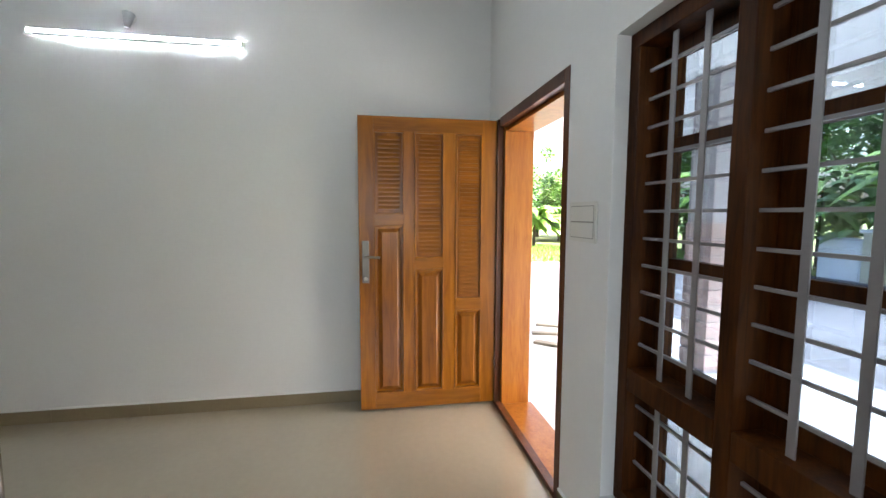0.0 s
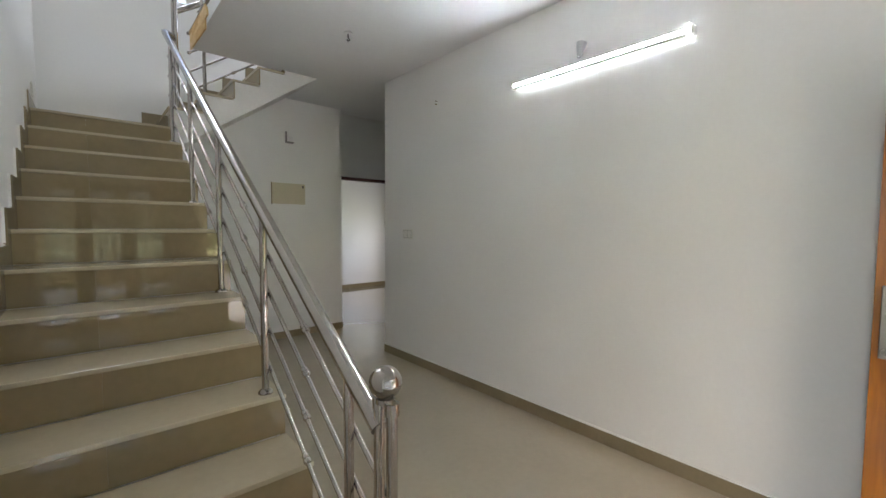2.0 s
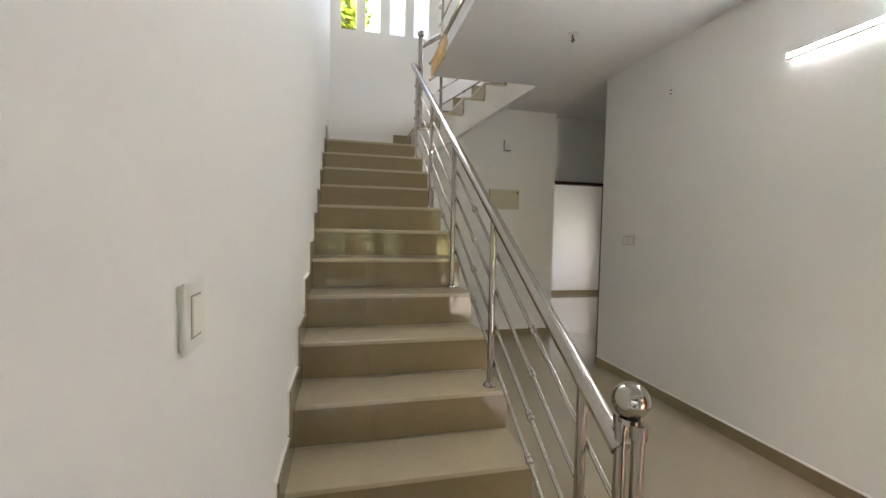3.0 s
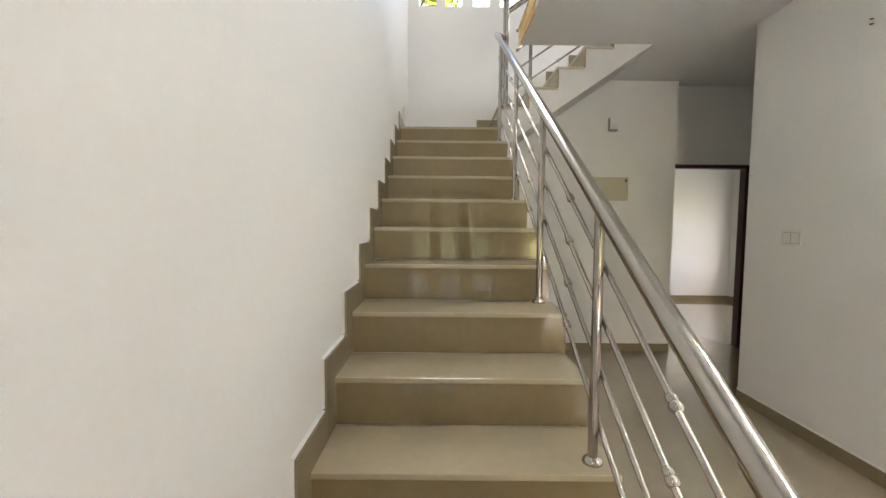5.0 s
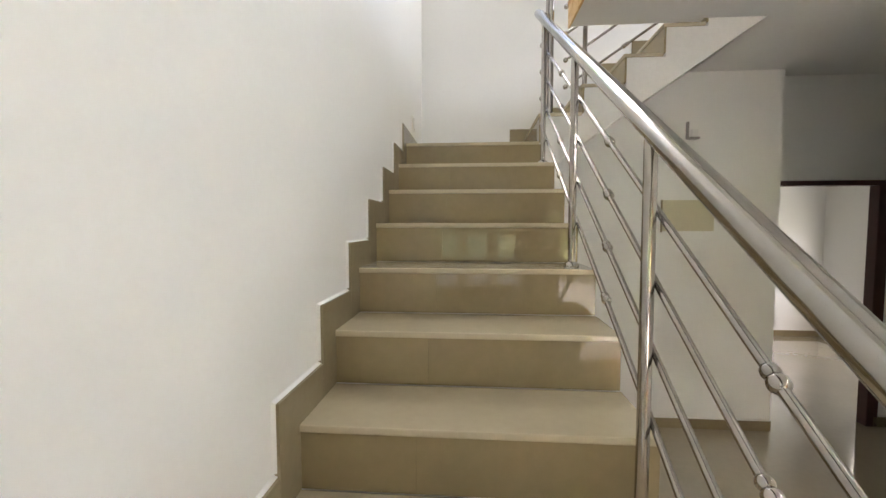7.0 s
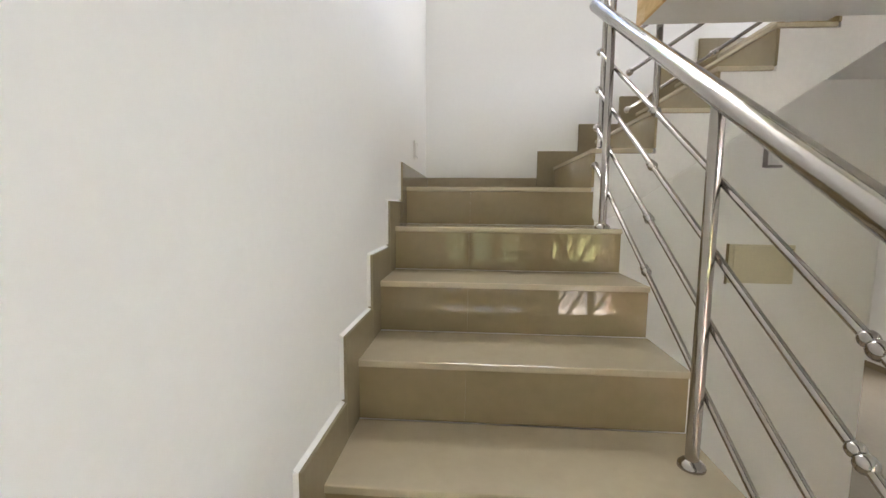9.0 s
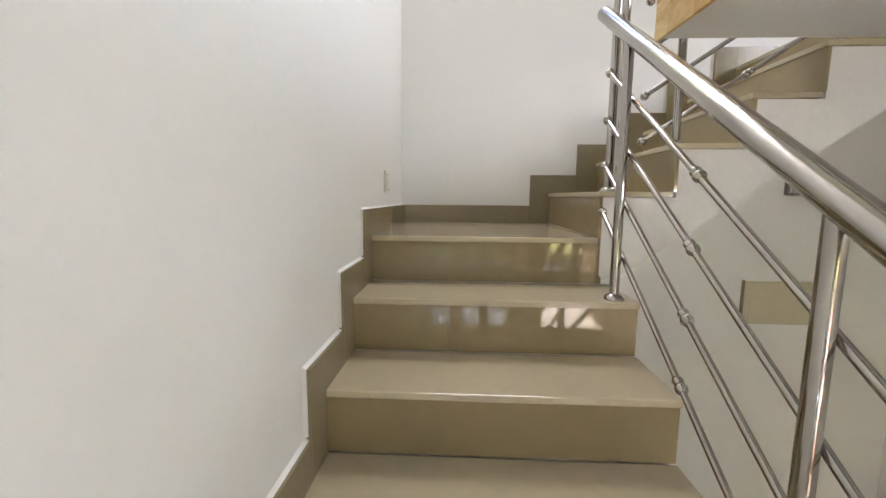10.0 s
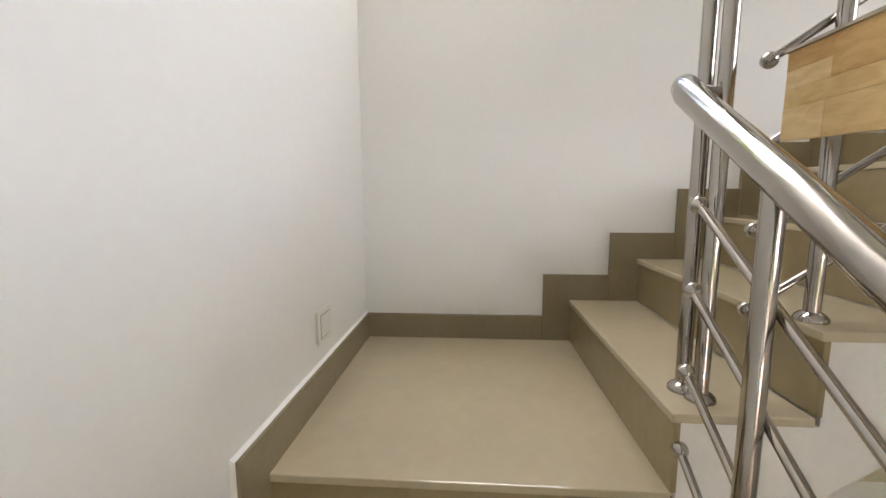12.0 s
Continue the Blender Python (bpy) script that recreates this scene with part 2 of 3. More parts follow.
# ---- large structure ----
tagged(part("floor", box(bmesh.new(), -3.4, 6.0, YS - 0.23, 4.3, -0.12, 0.0), M_FLOOR),
       "glossy beige vitrified tile floor with a soft sheen", "floor", kind="structure")
wall_with_holes("wall_west", "x", -0.2, 0.0, -4.05, YN, 0, TOP, [], M_WALL, "plain white painted wall beside the stairs")
wall_with_holes("wall_living", "y", -4.05, -3.85, -3.2, -0.2, 0, ZC, [], M_WALL, "plain white painted living room wall")
# The hole is an unseen opening, added for the west fill lamp.
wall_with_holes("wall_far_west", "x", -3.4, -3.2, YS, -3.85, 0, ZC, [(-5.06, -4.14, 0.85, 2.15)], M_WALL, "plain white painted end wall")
wall_with_holes("wall_east", "x", XE, XE + 0.2, YS, -0.38, 0, ZC, [], M_WALL, "smooth white painted wall behind the tube light")
WIN = (-0.70, 1.203, 0.30, 2.035)
DOOR = (1.555, 2.665, 0.0, 2.055)
wall_with_holes("wall_south", "y", YS - 0.23, YS, -3.4, 5.0, 0, ZC, [WIN, DOOR], M_WALL,
                "white painted outer wall with a window and the entrance door")
SLOTS = [(0.12, 0.304), (0.405, 0.585), (0.703, 0.887), (0.997, 1.182)]
wall_with_holes("wall_north", "y", YN, YN + 0.16, -0.2, 2.97, 0, TOP, [(a, b, 3.775, 5.1) for a, b in SLOTS], M_WALL,
                "tall white painted stairwell wall with narrow window slots")
IDOOR = (2.98, 3.956, 0.0, 2.13)
wall_with_holes("wall_inner_door", "y", YD, YD + 0.15, 2.97, 6.0, 0, ZC, [IDOOR], M_WALL, "shaded white wall over an inner doorway")
wall_with_holes("wall_corridor_south", "y", -0.58, -0.38, XE + 0.2, 4.8, 0, ZC, [], M_WALL, "plain white corridor wall")
wall_with_holes("wall_corridor_end", "x", 4.6, 4.8, -0.38, YD, 0, ZC, [], M_WALL, "plain white corridor end wall")
wall_with_holes("wall_back_north", "y", 4.15, 4.3, 1.0, 6.0, 0, ZC, [], M_WALL, "white painted wall of the back room")
wall_with_holes("wall_back_west", "x", 1.0, 1.15, YD, 4.15, 0, ZC, [], M_WALL, "white painted side wall of the back room")
wall_with_holes("wall_back_east", "x", 5.9, 6.05, YD + 0.15, 4.15, 0, ZC, [(2.0, 3.4, 0.9, 2.1)], M_WALL,
                "white painted window wall of the back room")
# upper storey
wall_with_holes("wall_upper_south", "y", -5.4, -5.17, -0.2, 4.9, ZU, TOP, [], M_WALL, "plain white upper wall")
wall_with_holes("wall_upper_west", "x", -0.2, 0.0, -5.17, -4.05, ZU, TOP, [], M_WALL, "plain white upper wall")
wall_with_holes("wall_upper_east", "x", 4.7, 4.9, -5.17, YN + 0.16, ZU, TOP, [(-3.8, -0.6, 3.9, 5.4)], M_WALL,
                "white upper wall with a wide window opening")
wall_with_holes("wall_upper_north", "y", YN, YN + 0.16, 2.97, 4.7, ZU, TOP, [], M_WALL, "plain white upper wall")

bm = bmesh.new()
VS = -4.0                        # south end of the stairwell opening, unseen, lengthened to let light onto the west wall
box(bm, -3.4, -0.2, YS, -3.85, ZC, ZU - 0.02)
box(bm, -0.2, XV, YS, VS, ZC, ZU - 0.02)
box(bm, XV, XE + 0.2, YS, 0.0, ZC, ZU - 0.02)
box(bm, XV, 1.855, 0.0, 0.045, ZC, ZU - 0.02)
box(bm, 2.225, XE + 0.2, 0.0, YN, ZC, ZU - 0.02)
box(bm, XE + 0.2, 4.8, -0.58, YD, ZC, ZU - 0.02)
box(bm, 2.97, XE + 0.2, YN, YD, ZC, ZU - 0.02)
box(bm, 1.0, 6.0, YD, 4.3, ZC, ZU - 0.02)
box(bm, XE + 0.2, 5.0, YS, -0.58, ZC, ZU - 0.02)
tagged(part("ceiling", bm, M_CEIL), "white painted flat concrete ceiling", "ceiling", kind="structure")
bm = bmesh.new()
box(bm, XV, 4.7, YS, -0.005, ZU - 0.018, ZU)
box(bm, XV - 0.016, XV, YS, 0.05, ZU - 0.006, ZU)
box(bm, XV, 1.855, -0.005, 0.05, ZU - 0.018, ZU)
box(bm, 1.87, 4.7, -0.004, YN, ZU - 0.018, ZU)
box(bm, -0.2, XV - 0.01, YS, VS, ZU - 0.018, ZU)
tagged(part("upper_floor", bm, M_FLOOR), "beige tiled upper floor", "floor", kind="structure")
tagged(part("ceiling_upper", box(bmesh.new(), -0.2, 4.9, -5.4, YN + 0.16, TOP, TOP + 0.15), M_CEIL),
       "white painted ceiling over the stairwell", "ceiling", kind="structure")
edge = thing("slab_edge", "unfinished yellow-brown board facing on the end of the upper slab edge", "trim", kind="structure")
rnd = random.Random(3)


def board_foot(y):
    """The lower edge of the facing sags a little away from its end."""
    return ZC - 0.014 - 0.018 * (0.045 - y) / 0.5


for row in range(4):
    y = 0.045
    while y > -0.48:
        w, d = rnd.uniform(0.07, 0.17) * (1.6 if row % 2 else 1.0), rnd.uniform(0.0, 0.0014)
        ya, yb = y - w, y - 0.0007
        top = ZU - 0.0065
        step = (top - ZC - 0.01) / 4
        lo = [board_foot(v) if row == 0 else ZC + 0.01 + step * row + 0.0007 for v in (ya, yb)]
        hi = ZC + 0.01 + step * (row + 1)
        part("board", prism(bmesh.new(), [(ya, lo[0]), (yb, lo[1]), (yb, hi), (ya, hi)], "x", XV - 0.012 - d, XV - 0.001),
             rnd.choice((M_PLY, M_PLY, M_PLY_PALE, M_PLY_WARM)), edge)
        y -= w

# ---- stairs ----
stairs = thing("staircase", "beige tiled staircase with darker polished risers and a quarter landing", "stairs", kind="structure")


def y_nose(k):
    """The nose of step k of the first flight; step 13 is the landing."""
    return (k - NL) * T


bm = bmesh.new()
outline = [(y_nose(1) + 0.02, 0.0)]
for k in range(1, NL):
    outline += [(y_nose(k) + 0.02, k * R - 0.022), (y_nose(k + 1) + 0.02, k * R - 0.022)]
outline += [(0.02, ZL - 0.022), (YN, ZL - 0.022), (YN, ZL - 0.16), (0.10, ZL - 0.16), (y_nose(1) + 0.42, 0.0)]
prism(bm, outline, "x", 0.0, XO - 0.025)
part("core", bm, M_PLASTER, stairs, "white plastered side of the stairs")


def tread_mesh(name, x0, x1, y0, y1, z):
    bm = bmesh.new()
    box(bm, x0, x1, y0, y1, z - 0.02, z, 0.004)
    return part(name, bm, M_TREAD, stairs)


for k in range(1, NL):
    tread_mesh("tread", 0.001, XO, y_nose(k), y_nose(k + 1) + 0.006, k * R)
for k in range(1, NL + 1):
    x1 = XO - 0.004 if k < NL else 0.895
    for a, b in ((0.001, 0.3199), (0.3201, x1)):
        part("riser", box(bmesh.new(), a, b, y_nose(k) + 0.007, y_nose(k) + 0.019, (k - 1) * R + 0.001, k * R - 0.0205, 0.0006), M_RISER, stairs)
tread_mesh("landing_slab", 0.001, 0.876, 0.0, YN - 0.001, ZL)

X2 = [0.866, 1.131, 1.385, 1.617, 1.862]
bm = bmesh.new()
outline = [(0.90, ZL - 0.16), (0.985, 2.155), (2.22, ZC + 0.002), (2.22, ZU - 0.02), (X2[4] + 0.02, ZU - 0.02)]
for i in range(4, 0, -1):
    zt = ZL + i * R2 - 0.022
    outline += [(X2[i] + 0.02, zt), (X2[i - 1] + 0.02, zt)]
outline += [(X2[0] + 0.02, ZL - 0.16 + 0.02)]
prism(bm, outline, "y", 0.004, YN)
part("upper_core", bm, M_PLASTER, stairs, "white plastered side and soffit of the upper flight")
for i in range(4):
    z = ZL + (i + 1) * R2
    tread_mesh("tread", X2[i], X2[i + 1] + 0.006, -0.004, YN - 0.001, z)
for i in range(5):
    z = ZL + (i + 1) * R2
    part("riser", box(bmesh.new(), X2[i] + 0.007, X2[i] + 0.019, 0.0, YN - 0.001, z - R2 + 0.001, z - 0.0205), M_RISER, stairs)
D = 0.107                        # how far the stair skirting runs before a nose
skirt = thing("stair_skirting", "stepped brown tile skirting on the white stair walls", "skirting", kind="structure")
for k in range(1, NL):
    part("skirting_tile", box(bmesh.new(), 0.0, 0.017, y_nose(k) - D, y_nose(k + 1) - D - 0.001, max(0.0, (k - 1) * R), k * R + 0.103, 0.001), M_SKIRT, skirt)
part("skirting_tile", box(bmesh.new(), 0.0, 0.017, -D, YN, (NL - 1) * R, ZL + 0.103, 0.001), M_SKIRT, skirt)
part("skirting_tile", box(bmesh.new(), 0.018, X2[0] - D - 0.001, YN - 0.017, YN, ZL, ZL + 0.103, 0.001), M_SKIRT, skirt)
for i in range(4):
    part("skirting_tile", box(bmesh.new(), X2[i] - D, X2[i + 1] - D - 0.001, YN - 0.017, YN, ZL + i * R2, ZL + (i + 1) * R2 + 0.106, 0.001), M_SKIRT, skirt)
part("skirting_tile", box(bmesh.new(), X2[4] - D, 1.87, YN - 0.017, YN, ZL + 4 * R2, ZU + 0.106, 0.001), M_SKIRT, skirt)
part("skirting_tile", box(bmesh.new(), 1.871, 4.6, YN - 0.017, YN, ZU, ZU + 0.106, 0.001), M_SKIRT, skirt)
for k in range(1, NL + 1):
    y1 = y_nose(k + 1) - D if k < NL else YN
    bm = bmesh.new()
    prism(bm, [(0.0, k * R + 0.109), (0.010, k * R + 0.1035), (0.0, k * R + 0.1035)], "y", y_nose(k) - D - 0.004, y1)
    prism(bm, [(0.0, y_nose(k) - D - 0.007), (0.009, y_nose(k) - D - 0.0005), (0.0, y_nose(k) - D - 0.0005)], "z",
          max(0.0, (k - 1) * R + 0.112), k * R + 0.103)
    part("plaster_edge", bm, M_WALL, skirt, "rough white plaster edge over the skirting")


def baseboard(axis, face, a, b, side):
    """A run of skirting tiles; side is the way it stands out of the wall."""
    run = thing("baseboard", "polished brown tile skirting along the white wall", "skirting", kind="structure")
    n = max(1, round((b - a) / 0.6))
    for i in range(n):
        u0, u1 = a + (b - a) * i / n, a + (b - a) * (i + 1) / n - 0.001
        lo, hi = sorted((face, face + side * 0.012))
        args = (lo, hi, u0, u1) if axis == "x" else (u0, u1, lo, hi)
        part("skirting_tile", box(bmesh.new(), *args, 0.0, 0.086, 0.001), M_SKIRT, run)
        lo, hi = sorted((face, face + side * 0.0115))
        args = (lo, hi, u0, u1) if axis == "x" else (u0, u1, lo, hi)
        part("plaster_edge", box(bmesh.new(), *args, 0.0865, 0.0985, 0.004), M_WALL, run, "white plaster edge over the skirting")


baseboard("x", XE, YS + 0.02, -0.38, -1)
baseboard("y", -0.38, XE, 4.6, 1)
baseboard("y", YN, XO, 2.97, -1)
baseboard("x", 2.97, YN, YD, 1)
baseboard("y", YD, 3.92, 4.6, -1)
baseboard("y", YS, 1.21, 1.55, 1)
baseboard("y", YS, 2.70, XE - 0.012, 1)
baseboard("y", 4.15, 1.15, 5.9, -1)
baseboard("x", 5.9, YD + 0.15, 4.15, -1)
baseboard("x", 0.0, -4.05, y_nose(1) - D, 1)

# ---- railing ----
XR = 0.860


def bead(x, y, z, along, parent):
    """A turned knob of two beads where a thin bar is jointed."""
    d = Vector(along).normalized() * 0.010
    bm = bmesh.new()
    ball(bm, Vector((x, y, z)) - d, 0.0155, 14, 10)
    ball(bm, Vector((x, y, z)) + d, 0.0135, 14, 10)
    return part("bar_ball", bm, M_STEEL, parent, smooth=True)


def z_rail(y):
    return 0.889 + 0.642 * (y + 3.40)


OFF = (0.191, 0.354, 0.518, 0.684)
XB = XR + 0.024
rail = thing("stair_railing", "polished stainless steel railing with four thin bars on the lower flight", "railing")


def post(y, z0, z1, parent, x=XR, r=0.0152):
    p = part("post", tube(bmesh.new(), (x, y, z0 + 0.004), (x, y, z1), r, 18), M_STEEL, parent, smooth=True)
    bm = bmesh.new()
    prof = [(0.031, 0.0), (0.031, 0.004), (0.0295, 0.009), (0.025, 0.014), (0.019, 0.018), (0.0155, 0.020)]
    rings = [[bm.verts.new((x + q * math.cos(t * math.pi / 10), y + q * math.sin(t * math.pi / 10), z0 + h)) for t in range(20)]
             for q, h in prof]
    for a, b in zip(rings, rings[1:]):
        for t in range(20):
            bm.faces.new((a[t], a[(t + 1) % 20], b[(t + 1) % 20], b[t]))
    part("base_cap", bm, M_STEEL, p, smooth=True)
    return p


def tread_z(y):
    return math.floor((y - y_nose(1)) / T + 1) * R


POSTS = (-0.230, -0.990, -1.728, -2.466)
for y in POSTS:
    post(y, tread_z(y), z_rail(y) - 0.02, rail)
post(-3.215, R, z_rail(-3.215) - 0.02, rail)
for y in (-3.383, -3.443):
    post(y, 0.0, 0.985, rail, r=0.0150)
bm = bmesh.new()
for y in (-3.383, -3.443):
    tube(bm, (XR, y, 0.955), (XR, y, 0.9865), 0.0195, 16)
tube(bm, (XR, -3.413, 0.978), (XR, -3.413, 0.9915), 0.026, 16)
part("collar", bm, M_STEEL, rail, smooth=True)
part("ball_finial", ball(bmesh.new(), (XR, -3.413, 1.031), 0.043, 24, 16), M_STEEL, rail, "mirror-polished steel ball", smooth=True)
bm = bmesh.new()
pts = [(XR, -3.385, z_rail(-3.385)), (XR, 0.02, z_rail(0.02))]
pts += [(XR + 0.012, 0.055, z_rail(0.05) - 0.002), (XR + 0.045, 0.078, z_rail(0.05) - 0.012), (XR + 0.085, 0.082, z_rail(0.05) - 0.022)]
sweep(bm, pts, 0.0248, 20)
part("handrail", bm, M_STEEL, rail, "thick polished steel handrail", smooth=True)
spans = [-3.388, -3.215, -2.466, -1.728, -0.990, -0.230]
for o in OFF:
    y0 = -3.388
    y1 = -0.008
    part("thin_bar", tube(bmesh.new(), (XB, y0, z_rail(y0) - o), (XB, y1, z_rail(y1) - o), 0.0084, 10), M_STEEL, rail, smooth=True)
    for a, b in zip(spans[1:], spans[2:]):
        m = (a + b) / 2
        bead(XB, m, z_rail(m) - o, (0, 1, 0.642), rail)
    part("bar_ball", ball(bmesh.new(), (XB, -0.005, z_rail(-0.005) - o), 0.0165, 14, 10), M_STEEL, rail, smooth=True)

rail2 = thing("upper_stair_railing", "polished steel railing climbing the short upper flight", "railing")
for x, y, z0, z1 in ((0.936, 0.105, ZL + R2, 3.40), (0.952, 0.062, ZL + R2, 3.40)):
    post(y, z0, z1, rail2, x=x)
part("ball_finial", ball(bmesh.new(), (0.944, 0.085, 3.44), 0.042, 20, 14), M_STEEL, rail2, smooth=True)


def z_rail2(x):
    return 3.372 + 0.677 * (x - 1.045)


post(0.073, ZL + 2 * R2, z_rail2(1.166), rail2, x=1.166)
post(0.073, ZL + 4 * R2, z_rail2(1.72), rail2, x=1.72)
part("handrail", sweep(bmesh.new(), [(0.944, 0.073, z_rail2(0.944)), (1.9, 0.073, z_rail2(1.9)), (2.2, 0.073, z_rail2(1.9))], 0.0236, 18),
     M_STEEL, rail2, smooth=True)
for o in (0.215, 0.387, 0.554, 0.724):
    x0 = 1.05
    part("thin_bar", tube(bmesh.new(), (x0, 0.096, z_rail2(x0) - o), (1.85, 0.096, z_rail2(1.85) - o), 0.0084, 10), M_STEEL, rail2, smooth=True)
    part("bar_ball", ball(bmesh.new(), (x0, 0.096, z_rail2(x0) - o), 0.0165, 14, 10), M_STEEL, rail2, smooth=True)
    bead(1.424, 0.096, z_rail2(1.424) - o, (1, 0, 0.677), rail2)

rail3 = thing("landing_railing", "polished steel guard rail along the edge of the upper floor", "railing")
for y in (-0.12, -0.95, -1.8, -2.7):
    post(y, ZU, ZU + 0.93, rail3, x=XV + 0.06)
part("handrail", tube(bmesh.new(), (XV + 0.06, -0.05, ZU + 0.93), (XV + 0.06, -2.9, ZU + 0.93), 0.0236, 18), M_STEEL, rail3, smooth=True)
for h in (0.17, 0.35, 0.53, 0.71):
    part("thin_bar", tube(bmesh.new(), (XV + 0.06, 0.0, ZU + h), (XV + 0.06, -2.9, ZU + h), 0.0084, 10), M_STEEL, rail3, smooth=True)
    for y in (0.0, -0.53, -1.37, -2.25):
        part("bar_ball", ball(bmesh.new(), (XV + 0.06, y, ZU + h), 0.0165, 14, 10), M_STEEL, rail3, smooth=True)

# ---- entrance door ----
entry = tagged(thing("door_entrance", "", ""), "open varnished teak entrance door with carved louvre panels", "door")
XD0, XD1 = 2.640, 2.678
YH, YF = -5.165, -4.205
ZD0, ZD1 = 0.02, 2.05
part("leaf_core", box(bmesh.new(), XD0 + 0.022, XD1 - 0.004, YH, YF, ZD0, ZD1), M_TEAK, entry)
YA = (YF, -4.308, -4.512, -4.585, -4.790, -4.872, -5.063, YH)
XFR = XD0 + 0.022
for a, b, z0, z1 in ((0, 1, ZD0, ZD1), (2, 3, 0.132, 1.955), (4, 5, 0.132, 1.955), (6, 7, ZD0, ZD1)):
    part("stile", box(bmesh.new(), XD0, XFR, YA[b], YA[a], z0, z1, 0.0015), M_TEAK, entry)
for z0, z1 in ((1.955, ZD1), (ZD0, 0.132)):
    part("rail", box(bmesh.new(), XD0 + 0.0004, XFR, YA[6], YA[1], z0, z1, 0.0015), M_TEAKH, entry)
for a, b, mid in ((1, 2, (1.322, 1.396)), (3, 4, (1.014, 1.092)), (5, 6, (0.716, 0.793))):
    y0, y1 = YA[b], YA[a]
    part("rail", box(bmesh.new(), XD0 + 0.0004, XFR, y0, y1, *mid, 0.0015), M_TEAKH, entry)
    for z0, z1, louvre in ((mid[1], 1.955, True), (0.132, mid[0], False)):
        bm = bmesh.new()
        w = 0.011
        for q in ((y0, y1, z1 - w, z1), (y0, y1, z0, z0 + w), (y0, y0 + w, z0 + w, z1 - w), (y1 - w, y1, z0 + w, z1 - w)):
            box(bm, XD0 - 0.006, XFR, *q, 0.003)
        part("moulding", bm, M_TEAK, entry)
        if louvre:
            n = round((z1 - z0 - 0.06) / 0.029)
            step = (z1 - z0 - 0.06) / n
            part("panel", box(bmesh.new(), XD0 + 0.011, XFR, y0 + w, y1 - w, z0 + w, z1 - w), M_TEAKP, entry)
            for i in range(n):
                z = z0 + 0.03 + i * step
                bm = bmesh.new()
                prism(bm, [(XD0 + 0.0115, z + 0.001), (XD0 + 0.005, z + 0.002), (XD0 + 0.005, z + 0.010), (XD0 + 0.0115, z + step * 0.95)],
                      "y", y0 + w + 0.018, y1 - w - 0.018)
                part("slat", bm, M_TEAKH, entry)
        else:
            bm = bmesh.new()
            g, h = 0.014, 0.040
            out = [(y0 + w + g, z0 + w + g), (y1 - w - g, z0 + w + g), (y1 - w - g, z1 - w - g), (y0 + w + g, z1 - w - g)]
            inn = [(y0 + w + h, z0 + w + h), (y1 - w - h, z0 + w + h), (y1 - w - h, z1 - w - h), (y0 + w + h, z1 - w - h)]
            vo = [bm.verts.new((XD0 + 0.018, *p)) for p in out]
            vi = [bm.verts.new((XD0 + 0.003, *p)) for p in inn]
            vb = [bm.verts.new((XFR, *p)) for p in out]
            bm.faces.new(vi)
            bm.faces.new(vb)
            for i in range(4):
                j = (i + 1) % 4
                bm.faces.new((vo[i], vo[j], vi[j], vi[i]))
                bm.faces.new((vb[i], vb[j], vo[j], vo[i]))
            part("raised_panel", bm, M_TEAKP, entry)
plate = part("lock_plate", box(bmesh.new(), XD0 - 0.009, XD0, -4.272, -4.226, 0.925, 1.215, 0.003), M_LOCK, entry, "brushed steel lock plate")
bm = bmesh.new()
tube(bm, (XD0 - 0.009, -4.249, 1.105), (XD0 - 0.05, -4.249, 1.105), 0.010, 14)
sweep(bm, [(XD0 - 0.047, -4.243, 1.105), (XD0 - 0.050, -4.29, 1.107), (XD0 - 0.046, -4.345, 1.102)], 0.0085, 12)
part("lever_handle", bm, M_LOCK, plate, smooth=True)
part("key_cylinder", tube(bmesh.new(), (XD0 - 0.009, -4.249, 0.955), (XD0 - 0.022, -4.249, 0.955), 0.015, 16), M_STEEL, plate, smooth=True)
for z in (0.3, 1.05, 1.80):
    part("hinge", tube(bmesh.new(), (XD0 - 0.006, YH - 0.002, z - 0.05), (XD0 - 0.006, YH - 0.002, z + 0.05), 0.006, 12), M_STEEL, entry, smooth=True)

frame_d = tagged(thing("door_frame", "", ""), "varnished reddish-brown wooden frame of the entrance", "door frame", kind="structure")
FX0, FX1, FZ = 1.555, 2.665, 2.055
FY0, FY1 = YS - 0.245, YS + 0.004
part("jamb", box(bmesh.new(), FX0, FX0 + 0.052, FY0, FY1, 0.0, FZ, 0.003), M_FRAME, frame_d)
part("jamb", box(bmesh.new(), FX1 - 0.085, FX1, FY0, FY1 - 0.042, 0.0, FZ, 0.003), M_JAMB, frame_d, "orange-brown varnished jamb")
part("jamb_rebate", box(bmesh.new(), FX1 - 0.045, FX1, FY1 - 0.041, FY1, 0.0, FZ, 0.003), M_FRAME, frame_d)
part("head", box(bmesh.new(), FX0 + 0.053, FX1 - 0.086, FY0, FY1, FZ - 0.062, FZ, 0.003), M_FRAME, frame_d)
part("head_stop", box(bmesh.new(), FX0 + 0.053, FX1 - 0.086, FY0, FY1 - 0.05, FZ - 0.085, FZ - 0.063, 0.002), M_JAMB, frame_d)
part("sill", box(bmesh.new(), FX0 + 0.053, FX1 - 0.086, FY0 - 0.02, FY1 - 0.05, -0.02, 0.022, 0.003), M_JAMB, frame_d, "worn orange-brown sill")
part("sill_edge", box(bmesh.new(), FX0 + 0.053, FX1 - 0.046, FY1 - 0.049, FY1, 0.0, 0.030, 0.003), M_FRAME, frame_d)

